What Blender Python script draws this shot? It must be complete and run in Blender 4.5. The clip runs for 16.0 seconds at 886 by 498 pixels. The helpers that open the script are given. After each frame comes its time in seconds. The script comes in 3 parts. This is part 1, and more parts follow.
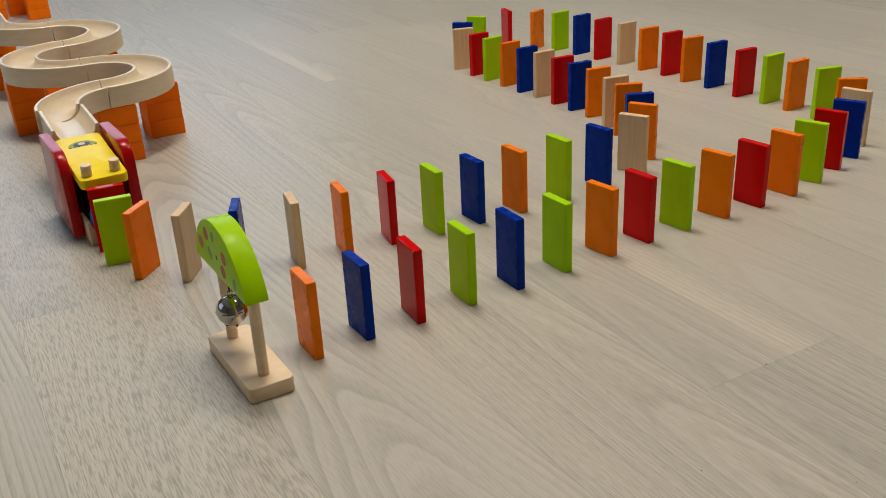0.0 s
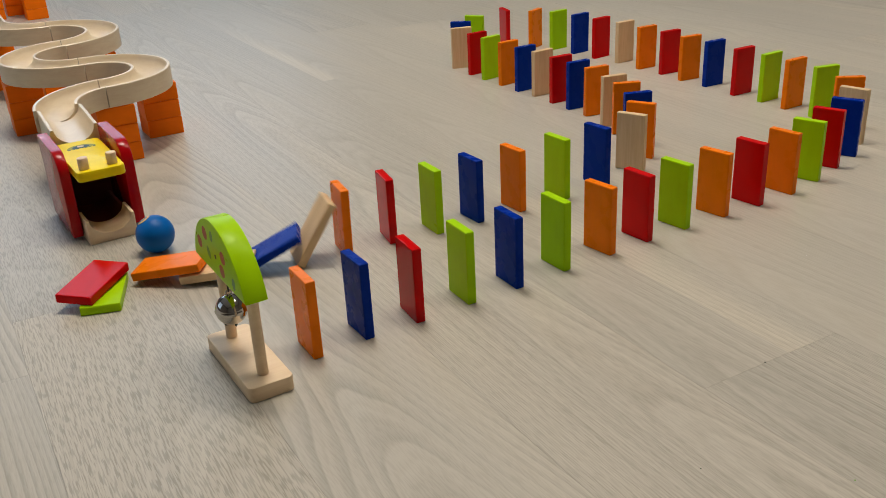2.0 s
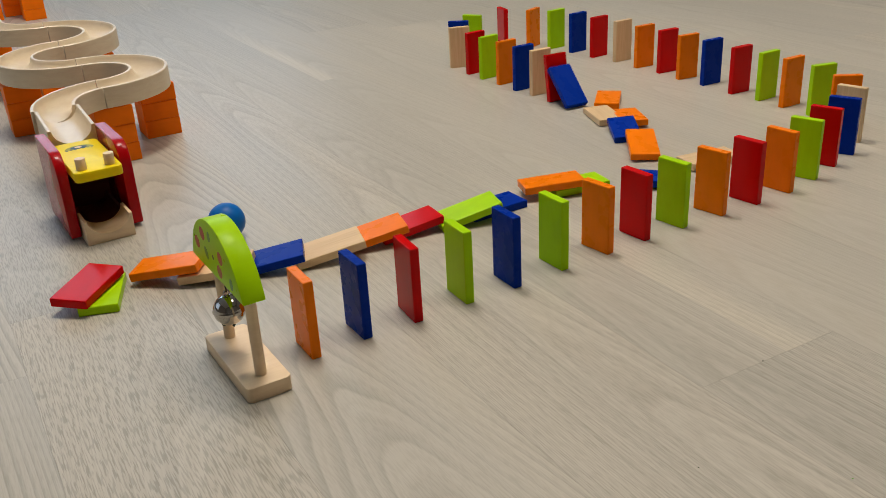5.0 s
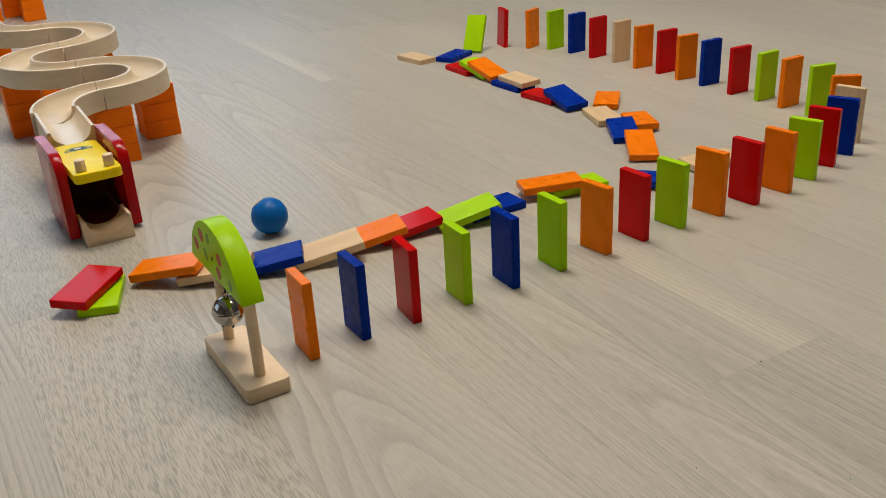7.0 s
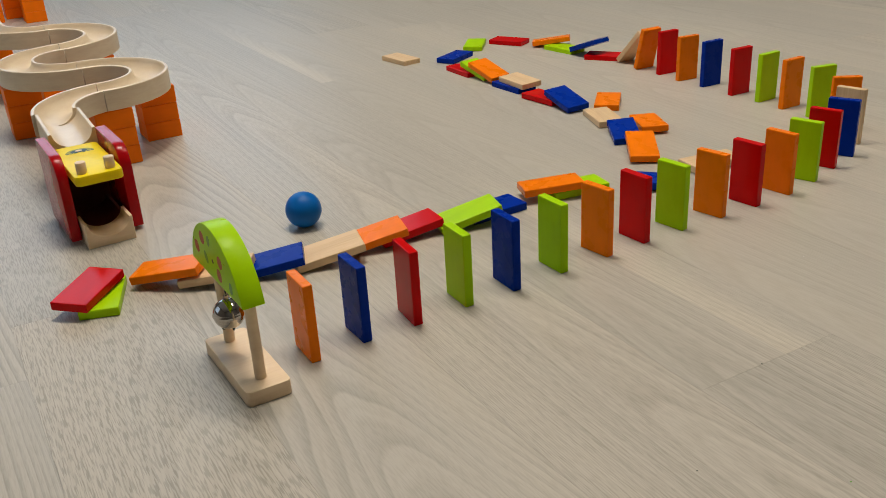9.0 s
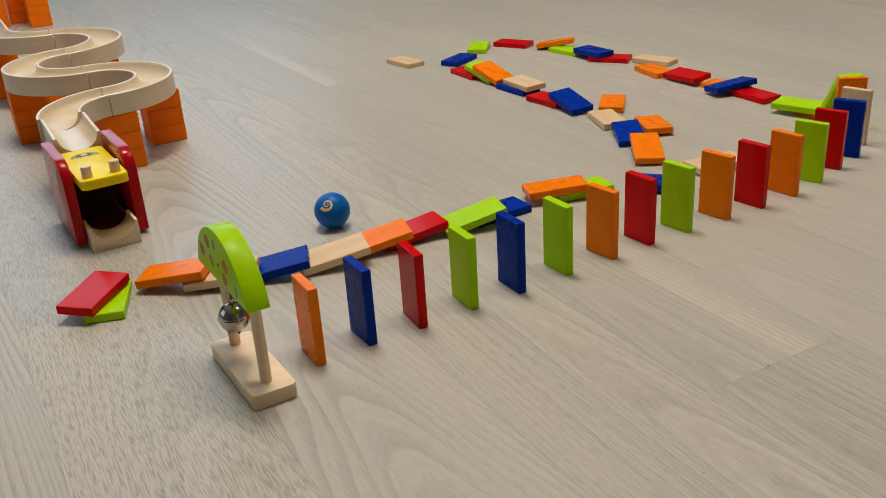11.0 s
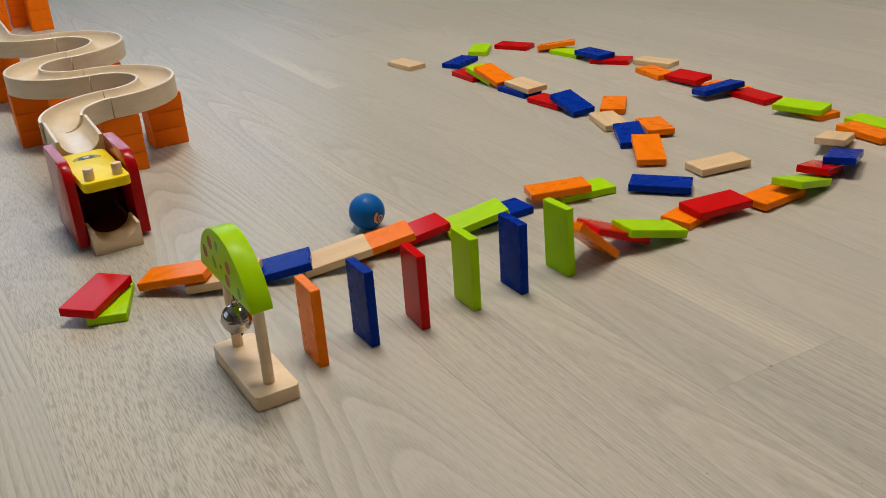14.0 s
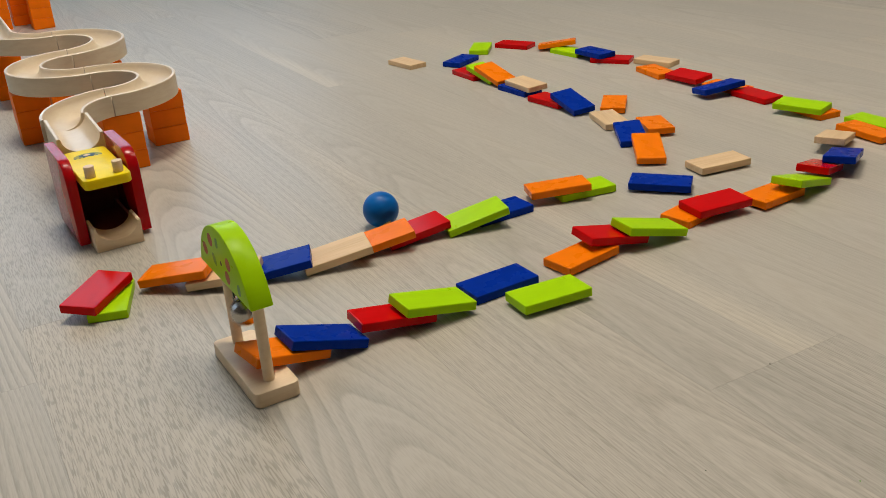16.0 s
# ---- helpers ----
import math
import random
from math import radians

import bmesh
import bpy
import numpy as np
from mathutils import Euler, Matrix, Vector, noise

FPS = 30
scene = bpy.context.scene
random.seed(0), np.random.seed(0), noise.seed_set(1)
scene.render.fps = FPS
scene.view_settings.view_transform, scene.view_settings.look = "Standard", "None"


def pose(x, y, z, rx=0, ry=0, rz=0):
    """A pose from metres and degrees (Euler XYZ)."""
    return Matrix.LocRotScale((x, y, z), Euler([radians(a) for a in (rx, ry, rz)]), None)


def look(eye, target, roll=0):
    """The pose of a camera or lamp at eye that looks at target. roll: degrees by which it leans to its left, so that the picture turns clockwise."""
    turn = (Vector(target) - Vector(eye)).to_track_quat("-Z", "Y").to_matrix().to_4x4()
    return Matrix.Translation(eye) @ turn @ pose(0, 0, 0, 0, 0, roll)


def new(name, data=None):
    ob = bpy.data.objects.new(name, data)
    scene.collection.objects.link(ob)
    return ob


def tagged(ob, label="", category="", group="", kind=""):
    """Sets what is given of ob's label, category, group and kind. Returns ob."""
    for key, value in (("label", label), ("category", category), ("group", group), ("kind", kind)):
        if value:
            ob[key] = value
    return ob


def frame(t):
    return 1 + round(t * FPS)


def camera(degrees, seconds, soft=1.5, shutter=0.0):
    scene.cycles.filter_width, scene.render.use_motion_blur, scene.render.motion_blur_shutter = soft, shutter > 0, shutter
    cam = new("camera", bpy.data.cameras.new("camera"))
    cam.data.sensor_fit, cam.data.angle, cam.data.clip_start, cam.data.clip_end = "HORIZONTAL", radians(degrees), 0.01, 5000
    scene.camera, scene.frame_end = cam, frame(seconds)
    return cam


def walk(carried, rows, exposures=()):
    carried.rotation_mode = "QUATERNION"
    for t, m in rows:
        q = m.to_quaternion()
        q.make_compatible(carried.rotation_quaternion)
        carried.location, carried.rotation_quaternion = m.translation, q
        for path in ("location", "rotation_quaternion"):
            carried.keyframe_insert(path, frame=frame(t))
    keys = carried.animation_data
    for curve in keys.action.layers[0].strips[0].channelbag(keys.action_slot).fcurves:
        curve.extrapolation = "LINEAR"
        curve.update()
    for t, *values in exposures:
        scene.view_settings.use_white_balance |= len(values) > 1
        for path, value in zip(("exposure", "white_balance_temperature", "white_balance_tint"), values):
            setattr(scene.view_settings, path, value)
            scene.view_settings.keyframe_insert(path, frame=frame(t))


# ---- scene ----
# ---------------------------------------------------------------- camera
CAM_ROWS = [
    (0.0, 0.0000, 0.0000, 0.3630, 0.000, 24.753, -2.970),
    (0.5, 0.0000, 0.0004, 0.3629, -0.025, 24.736, -3.020),
    (1.0, 0.0002, 0.0002, 0.3627, -0.014, 24.729, -3.038),
    (1.5, 0.0000, -0.0004, 0.3628, -0.089, 24.782, -3.041),
    (2.0, -0.0003, -0.0006, 0.3629, -0.102, 24.799, -3.063),
    (2.5, 0.0001, -0.0008, 0.3627, -0.081, 24.806, -3.077),
    (3.0, 0.0006, -0.0012, 0.3635, -0.080, 24.867, -3.103),
    (3.5, 0.0007, -0.0006, 0.3632, -0.092, 24.847, -3.137),
    (4.0, 0.0004, -0.0002, 0.3627, -0.121, 24.840, -3.136),
    (6.5, 0.0021, -0.0014, 0.3642, -0.178, 24.857, -3.341),
    (7.0, 0.0022, -0.0014, 0.3644, -0.134, 24.844, -3.296),
    (7.5, 0.0020, -0.0009, 0.3652, -0.138, 24.831, -3.326),
    (8.0, 0.0028, -0.0009, 0.3650, -0.103, 24.821, -3.325),
    (8.5, 0.0025, -0.0006, 0.3654, -0.074, 24.812, -3.350),
    (9.0, 0.0028, -0.0008, 0.3659, -0.047, 24.832, -3.375),
    (11.5, 0.0025, -0.0004, 0.3660, 0.293, 24.600, -3.721),
    (12.0, 0.0024, -0.0007, 0.3657, 0.288, 24.555, -3.707),
    (12.5, 0.0023, -0.0005, 0.3657, 0.283, 24.512, -3.707),
    (13.0, 0.0024, -0.0007, 0.3654, 0.283, 24.483, -3.760),
    (13.5, 0.0014, -0.0009, 0.3655, 0.279, 24.472, -3.875),
    (14.0, 0.0012, -0.0013, 0.3647, 0.306, 24.454, -3.854),
    (14.5, 0.0013, -0.0015, 0.3641, 0.311, 24.437, -3.868),
    (15.0, 0.0006, -0.0024, 0.3640, 0.295, 24.450, -3.836),
    (15.5, 0.0012, -0.0032, 0.3642, 0.329, 24.446, -3.791),
    (16.0, 0.0019, -0.0032, 0.3640, 0.362, 24.487, -3.764),
]


def cam_pose(x, y, z, pan, pitch, roll):
    a, p = radians(pan), radians(pitch)
    way = Vector((-math.sin(a) * math.cos(p), math.cos(a) * math.cos(p), -math.sin(p)))
    eye = Vector((x, y, z))
    return look(eye, eye + way, roll)


cam = camera(51.42, 16.0, soft=0.85, shutter=0.6)
walk(cam, [(r[0], cam_pose(*r[1:])) for r in CAM_ROWS])
scene.view_settings.exposure = -0.20

# ---------------------------------------------------------------- world and light
YAW = 28.8  # the boards, the toy and the room share one grid
GRID = pose(0, 0, 0, 0, 0, YAW)
TOY = pose(-0.329, 0.851, 0, 0, 0, YAW)

world = bpy.data.worlds.new("daylight")
scene.world = world
world.use_nodes = True
wn = world.node_tree
sky = wn.nodes.new("ShaderNodeTexSky")
sky.sky_type, sky.sun_disc = "NISHITA", False
sky.sun_elevation, sky.sun_rotation = radians(40), radians(200)
wn.links.new(sky.outputs[0], wn.nodes["Background"].inputs[0])
wn.nodes["Background"].inputs[1].default_value = 0.12

ROOM_X, ROOM_Y, ROOM_H = (-2.3, 2.9), (-1.9, 4.3), 2.5
WIN_Y, WIN_Z = (1.1, 3.9), (0.5, 2.2)
BACK_WIN_X, BACK_WIN_Z = (-0.55, 1.75), (0.75, 2.42)
# lamps are out of view; the second is only added fill for the right
LAMPS = ((0.48, 1.15), (1.25, 0.45))


def area(name, m, sx, sy, watts, rgb):
    d = bpy.data.lights.new(name, "AREA")
    d.shape, d.size, d.size_y, d.energy, d.color = "RECTANGLE", sx, sy, watts, rgb
    ob = new(name, d)
    ob.matrix_world = m
    return ob


def facing(place, way):
    return GRID @ look(Vector(place), Vector(place) + Vector(way))


area("window_light", facing((ROOM_X[0] - 0.02, sum(WIN_Y) / 2, sum(WIN_Z) / 2), (1, 0, 0)), WIN_Y[1] - WIN_Y[0] - 0.1, 1.6, 9, (0.72, 0.86, 1.0))
area("back_window_light", facing((sum(BACK_WIN_X) / 2, ROOM_Y[1] + 0.02, sum(BACK_WIN_Z) / 2), (0, -1, 0)), 2.2, 1.56, 25, (0.56, 0.77, 1.0))
for (lx, ly), watts in zip(LAMPS, (36.5, 8)):
    area("unseen_lamp_light", facing((lx, ly, ROOM_H - 0.09), (0, 0, -1)), 0.66, 0.66, watts, (1.0, 0.89, 0.775))


# ---------------------------------------------------------------- materials
def material(name):
    m = bpy.data.materials.new(name)
    m.use_nodes = True
    nt = m.node_tree
    return m, nt, nt.nodes["Principled BSDF"]


def node(nt, kind, **values):
    n = nt.nodes.new(kind)
    for key, v in values.items():
        n.inputs[key.replace("_", " ")].default_value = v
    return n


def mapping(nt, scale, source="Object"):
    tc = nt.nodes.new("ShaderNodeTexCoord")
    mp = nt.nodes.new("ShaderNodeMapping")
    mp.inputs["Scale"].default_value = scale
    nt.links.new(tc.outputs[source], mp.inputs["Vector"])
    return mp


def ramp(nt, source, stops):
    r = nt.nodes.new("ShaderNodeValToRGB")
    while len(r.color_ramp.elements) < len(stops):
        r.color_ramp.elements.new(0.5)
    for el, (p, c) in zip(r.color_ramp.elements, stops):
        el.position, el.color = p, (*c, 1)
    nt.links.new(source, r.inputs[0])
    return r


def mix(nt, factor, a, b, blend="MIX"):
    m = nt.nodes.new("ShaderNodeMix")
    m.data_type, m.blend_type = "RGBA", blend
    for sock, v in ((m.inputs[0], factor), (m.inputs[6], a), (m.inputs[7], b)):
        if isinstance(v, (int, float)):
            sock.default_value = v
        elif isinstance(v, tuple):
            sock.default_value = (*v, 1)
        else:
            nt.links.new(v, sock)
    return m.outputs[2]


def bump(nt, bsdf, height, strength, distance):
    b = nt.nodes.new("ShaderNodeBump")
    b.inputs["Strength"].default_value, b.inputs["Distance"].default_value = strength, distance
    nt.links.new(height, b.inputs["Height"])
    nt.links.new(b.outputs[0], bsdf.inputs["Normal"])


def offset_by_random(nt, mp, reach):
    """Shifts the pattern from object to object."""
    info = nt.nodes.new("ShaderNodeObjectInfo")
    mul = nt.nodes.new("ShaderNodeVectorMath")
    mul.operation = "MULTIPLY"
    mul.inputs[1].default_value = reach
    nt.links.new(info.outputs["Random"], mul.inputs[0])
    nt.links.new(mul.outputs[0], mp.inputs["Location"])
    return info


def painted(name, rgb, rough=0.38, gloss=0.2):
    """Stained and lacquered wood: a little grain, scuffs and unevenness."""
    m, nt, b = material(name)
    mp = mapping(nt, (30, 160, 160))
    offset_by_random(nt, mp, (7, 11, 5))
    grain = node(nt, "ShaderNodeTexNoise", Scale=1.0, Detail=5.0, Roughness=0.6)
    nt.links.new(mp.outputs[0], grain.inputs["Vector"])
    mp2 = mapping(nt, (60, 60, 60))
    blot = node(nt, "ShaderNodeTexNoise", Scale=1.0, Detail=3.0)
    nt.links.new(mp2.outputs[0], blot.inputs["Vector"])
    light = tuple(min(1, c * 1.02) for c in rgb)
    dark = tuple(c * 0.965 for c in rgb)
    c1 = ramp(nt, grain.outputs[0], [(0.3, dark), (0.7, light)])
    c2 = ramp(nt, blot.outputs[0], [(0.35, (0.965,) * 3), (0.7, (1.02,) * 3)])
    nt.links.new(mix(nt, 1.0, c1.outputs[0], c2.outputs[0], "MULTIPLY"), b.inputs["Base Color"])
    rr = ramp(nt, blot.outputs[0], [(0.3, (rough - 0.03,) * 3), (0.7, (rough + 0.04,) * 3)])
    nt.links.new(rr.outputs[0], b.inputs["Roughness"])
    b.inputs["Specular IOR Level"].default_value = gloss
    bump(nt, b, grain.outputs[0], 0.015, 0.0002)
    return m


def bare_wood(name, light, dark, scale=(18, 150, 150), rough=0.5):
    m, nt, b = material(name)
    mp = mapping(nt, scale)
    offset_by_random(nt, mp, (9, 6, 13))
    grain = node(nt, "ShaderNodeTexNoise", Scale=1.0, Detail=6.0, Roughness=0.65, Distortion=0.6)
    nt.links.new(mp.outputs[0], grain.inputs["Vector"])
    mp2 = mapping(nt, tuple(s * 0.22 for s in scale))
    broad = node(nt, "ShaderNodeTexNoise", Scale=1.0, Detail=2.0)
    nt.links.new(mp2.outputs[0], broad.inputs["Vector"])
    c1 = ramp(nt, grain.outputs[0], [(0.28, dark), (0.62, light)])
    c2 = ramp(nt, broad.outputs[0], [(0.3, (0.94, 0.93, 0.91)), (0.7, (1.03, 1.03, 1.03))])
    nt.links.new(mix(nt, 1.0, c1.outputs[0], c2.outputs[0], "MULTIPLY"), b.inputs["Base Color"])
    b.inputs["Roughness"].default_value = rough
    bump(nt, b, grain.outputs[0], 0.15, 0.0004)
    return m


def plain(name, rgb, rough=0.5, metal=0.0):
    m, nt, b = material(name)
    mp = mapping(nt, (9, 9, 9))
    n = node(nt, "ShaderNodeTexNoise", Scale=1.0, Detail=4.0)
    nt.links.new(mp.outputs[0], n.inputs["Vector"])
    c = ramp(nt, n.outputs[0], [(0.3, tuple(v * 0.94 for v in rgb)), (0.7, tuple(min(1, v * 1.04) for v in rgb))])
    nt.links.new(c.outputs[0], b.inputs["Base Color"])
    b.inputs["Roughness"].default_value, b.inputs["Metallic"].default_value = rough, metal
    return m


def calc(nt, op, a, b=None):
    """One step of arithmetic between sockets and numbers."""
    n = nt.nodes.new("ShaderNodeMath")
    n.operation = op
    for sock, v in zip(n.inputs, (a, b)):
        if v is None:
            continue
        if isinstance(v, (int, float)):
            sock.default_value = v
        else:
            nt.links.new(v, sock)
    return n.outputs[0]


def grey(v):
    return (v, v * 0.995, v * 0.985)


def oak(name, arch, ring, pore, line, wobble, sap=None):
    """White-oiled brushed oak. arch: rings per metre along the board; ring, pore, line: how strongly
    the growth rings, the open pores and the fine long lines show; wobble: how far the rings stray;
    sap: the edges of a pale sapwood streak, across the board, near the board's end."""
    m, nt, b = material(name)
    # nested arches of growth rings, off centre from board to board
    mp = mapping(nt, (1, 1, 1))
    info = offset_by_random(nt, mp, (7.3, 0.09, 0))
    wob = node(nt, "ShaderNodeTexNoise", Scale=1.0, Detail=2.0, Roughness=0.45)
    mpw = mapping(nt, (2.0, 13, 1))
    offset_by_random(nt, mpw, (9.0, 31.0, 0))
    nt.links.new(mpw.outputs[0], wob.inputs["Vector"])
    sep = nt.nodes.new("ShaderNodeSeparateXYZ")
    nt.links.new(mp.outputs[0], sep.inputs[0])
    across = calc(nt, "SUBTRACT", sep.outputs[1], 0.045)
    bow = calc(nt, "MULTIPLY", calc(nt, "MULTIPLY", across, across), 1150.0)
    phase = calc(nt, "ADD", calc(nt, "ADD", calc(nt, "MULTIPLY", sep.outputs[0], arch), bow), calc(nt, "MULTIPLY", wob.outputs[0], wobble))
    saw = calc(nt, "FRACT", phase)
    mp5 = mapping(nt, (2.1, 9.0, 1))
    offset_by_random(nt, mp5, (23.0, 11.0, 0))
    where = node(nt, "ShaderNodeTexNoise", Scale=1.0, Detail=3.0)
    nt.links.new(mp5.outputs[0], where.inputs["Vector"])
    patch = ramp(nt, where.outputs[0], [(0.34, (0.25,) * 3), (0.56, (1.0,) * 3)])
    low = 1.0 - ring
    ring_c = ramp(nt, saw, [(0.0, (1, 1, 1)), (0.10, grey(low)), (0.26, grey(low + ring * 0.25)), (0.62, (1, 1, 1)), (1.0, (1, 1, 1))])
    ring_mix = mix(nt, patch.outputs[0], (1, 1, 1), ring_c.outputs[0])
    # short open pores, close together in the dark part of each ring
    mp2 = mapping(nt, (72, 820, 1))
    offset_by_random(nt, mp2, (13.0, 71.0, 0))
    pores = node(nt, "ShaderNodeTexNoise", Scale=1.0, Detail=1.0, Roughness=0.5)
    nt.links.new(mp2.outputs[0], pores.inputs["Vector"])
    pore_c = ramp(nt, pores.outputs[0], [(0.41, grey(1.0 - pore)), (0.53, (1, 1, 1))])
    gate = ramp(nt, saw, [(0.0, (0.75,) * 3), (0.12, (1, 1, 1)), (0.45, (0.95,) * 3), (0.85, (0.72,) * 3)])
    pore_mix = mix(nt, gate.outputs[0], (1, 1, 1), pore_c.outputs[0])
    thin = ramp(nt, calc(nt, "FRACT", calc(nt, "MULTIPLY", phase, 3.0)), [(0.0, (1, 1, 1)), (0.2, grey(1.0 - line)), (0.7, (1, 1, 1))])
    # fine long lines, pale and dark
    mp4 = mapping(nt, (3.4, 130, 1))
    offset_by_random(nt, mp4, (17.0, 43.0, 0))
    lines = node(nt, "ShaderNodeTexNoise", Scale=1.0, Detail=4.0, Roughness=0.6)
    nt.links.new(mp4.outputs[0], lines.inputs["Vector"])
    line_c = ramp(nt, lines.outputs[0], [(0.3, grey(1.0 - line)), (0.52, (1.0,) * 3), (0.74, (1.0 + line * 0.7,) * 3)])
    # broad tone: sapwood streaks and greyer heartwood
    mp3 = mapping(nt, (0.9, 13, 1))
    offset_by_random(nt, mp3, (3.0, 19.0, 0))
    broad = node(nt, "ShaderNodeTexNoise", Scale=1.0, Detail=2.0)
    nt.links.new(mp3.outputs[0], broad.inputs["Vector"])
    tone_c = ramp(nt, broad.outputs[0], [(0.28, (0.92, 0.925, 0.92)), (0.5, (0.995, 0.995, 0.99)), (0.68, (1.05, 1.04, 1.02))])
    board_c = ramp(nt, info.outputs["Random"], [(0.0, (0.965, 0.965, 0.96)), (0.5, (1.0, 1.0, 1.0)), (1.0, (1.03, 1.02, 1.005))])
    c = mix(nt, 1.0, (0.514, 0.486, 0.425), ring_mix, "MULTIPLY")
    for other in (pore_mix, thin.outputs[0], line_c.outputs[0], tone_c.outputs[0], board_c.outputs[0]):
        c = mix(nt, 1.0, c, other, "MULTIPLY")
    if sap:
        tc = nt.nodes.new("ShaderNodeTexCoord")
        own = nt.nodes.new("ShaderNodeSeparateXYZ")
        nt.links.new(tc.outputs["Object"], own.inputs[0])
        side = calc(nt, "ADD", own.outputs[1], calc(nt, "MULTIPLY", calc(nt, "SUBTRACT", wob.outputs[0], 0.5), 0.012))
        side = calc(nt, "DIVIDE", calc(nt, "SUBTRACT", side, sap[0]), sap[1] - sap[0])
        band = ramp(nt, side, [(0.0, (0, 0, 0)), (0.08, (1, 1, 1)), (0.6, (0.75,) * 3), (1.0, (0, 0, 0))])
        reach = ramp(nt, calc(nt, "ADD", own.outputs[0], BOARD_L / 2), [(0.25, (1, 1, 1)), (0.55, (0, 0, 0))])
        pale = mix(nt, 1.0, c, (1.17, 1.155, 1.13), "MULTIPLY")
        c = mix(nt, mix(nt, 1.0, band.outputs[0], reach.outputs[0], "MULTIPLY"), c, pale)
    nt.links.new(c, b.inputs["Base Color"])
    rr = ramp(nt, broad.outputs[0], [(0.3, (0.38,) * 3), (0.7, (0.46,) * 3)])
    nt.links.new(rr.outputs[0], b.inputs["Roughness"])
    b.inputs["Specular IOR Level"].default_value = 0.42
    bump(nt, b, pore_mix, 0.10, 0.0004)
    return m


BOARD_L = 1.85
MAT = {
    "green": painted("green_paint", (0.41, 0.73, 0.003), 0.30, 0.08),
    "orange": painted("orange_paint", (0.97, 0.215, 0.002), 0.28, 0.10),
    "blue": painted("blue_paint", (0.001, 0.029, 0.33), 0.27, 0.05),
    "red": painted("red_paint", (0.63, 0.002, 0.003), 0.16, 0.12),
    "beige": bare_wood("natural_wood", (0.79, 0.58, 0.345), (0.68, 0.465, 0.245), (16, 220, 220)),
    "panel_red": painted("panel_red", (0.42, 0.002, 0.005), 0.20, 0.22),
    "yellow": painted("yellow_paint", (0.95, 0.75, 0.006), 0.34, 0.15),
    "block": painted("block_orange", (0.98, 0.20, 0.004), 0.42, 0.10),
    "beech": bare_wood("beech", (0.86, 0.68, 0.465), (0.79, 0.60, 0.39), (12, 170, 170)),
    "rail": bare_wood("maple_rail", (0.76, 0.645, 0.475), (0.69, 0.56, 0.395), (40, 40, 150), 0.30),
    # dark red stands in for the shade within the chute
    "inside": plain("chute_inside_shade", (0.09, 0.010, 0.005), 0.7),
    "ball": painted("ball_blue", (0.0, 0.13, 0.48), 0.42, 0.2),
    "cream": plain("cream_print", (0.80, 0.52, 0.16), 0.4),
    "print_green": plain("print_green", (0.12, 0.36, 0.03), 0.45),
    "print_red": plain("print_red", (0.44, 0.075, 0.02), 0.45),
    "print_blue": plain("print_blue", (0.04, 0.10, 0.17), 0.65),
    "print_pale": plain("print_pale", (0.34, 0.36, 0.10), 0.65),
    "dark": plain("dark_print", (0.02, 0.03, 0.02), 0.5),
    "chrome": plain("chrome", (0.46, 0.44, 0.41), 0.06, 1.0),
    "white": plain("ceiling_paint", (0.62, 0.60, 0.57), 0.8),
    # the walls are out of view; this dark grey holds back bounced fill
    "wall": plain("dim_unseen_wall", (0.22, 0.20, 0.18), 0.8),
    "gap": plain("board_underlay", (0.42, 0.38, 0.33), 0.9),
    "oak_coarse": oak("oak_coarse_pored", 9.0, 0.07, 0.29, 0.055, 5.0),
    "oak_arched": oak("oak_arched_grain", 12.0, 0.23, 0.09, 0.03, 6.5),
    "oak_quiet": oak("oak_quiet_grain", 5.0, 0.06, 0.06, 0.04, 4.0),
    "oak_sapwood": oak("oak_with_sapwood", 4.0, 0.09, 0.10, 0.07, 3.2, (-0.016, -0.052)),
    "oak_sapwood_edge": oak("oak_with_sapwood_edge", 5.0, 0.06, 0.06, 0.05, 4.0, (0.070, 0.036)),
    "oak_fine": oak("oak_fine_grain", 4.0, 0.11, 0.13, 0.085, 3.2),
}
MAT["print_white"] = plain("print_white", (0.75, 0.6, 0.45), 0.5)
glass, gnt, gb = material("window_glass")
gb.inputs["Transmission Weight"].default_value, gb.inputs["Roughness"].default_value, gb.inputs["IOR"].default_value = 1.0, 0.0, 1.45
MAT["glass"] = glass
lampm, lnt, lb = material("lamp_diffuser")
lb.inputs["Emission Color"].default_value, lb.inputs["Emission Strength"].default_value = (1.0, 0.88, 0.7, 1), 6.0
MAT["lamp"] = lampm


# ---------------------------------------------------------------- mesh helpers
def finish(bm, name, mat, smooth=False):
    me = bpy.data.meshes.new(name)
    bmesh.ops.recalc_face_normals(bm, faces=bm.faces)
    bm.to_mesh(me)
    bm.free()
    me.materials.append(MAT[mat])
    if smooth:
        for p in me.polygons:
            p.use_smooth = True
    return me


def part(name, bm, mat, parent=None, label="", m=None, smooth=False):
    ob = new(name, finish(bm, name, mat, smooth) if isinstance(bm, bmesh.types.BMesh) else bm)
    if parent is not None:
        ob.parent = parent
    if m is not None:
        ob.matrix_basis = m
    return tagged(ob, label)


def box(sx, sy, sz, at=(0, 0, 0), bevel=0.0, segments=2, bm=None):
    """A box centred on at in x and y and in z, with rounded edges."""
    own = bmesh.new()
    bmesh.ops.create_cube(own, size=1.0, matrix=Matrix.Translation(at) @ Matrix.Diagonal((sx, sy, sz, 1)))
    if bevel:
        bmesh.ops.bevel(own, geom=own.edges[:], offset=bevel, segments=segments, profile=0.5, affect="EDGES")
    return own if bm is None else merge(bm, own)


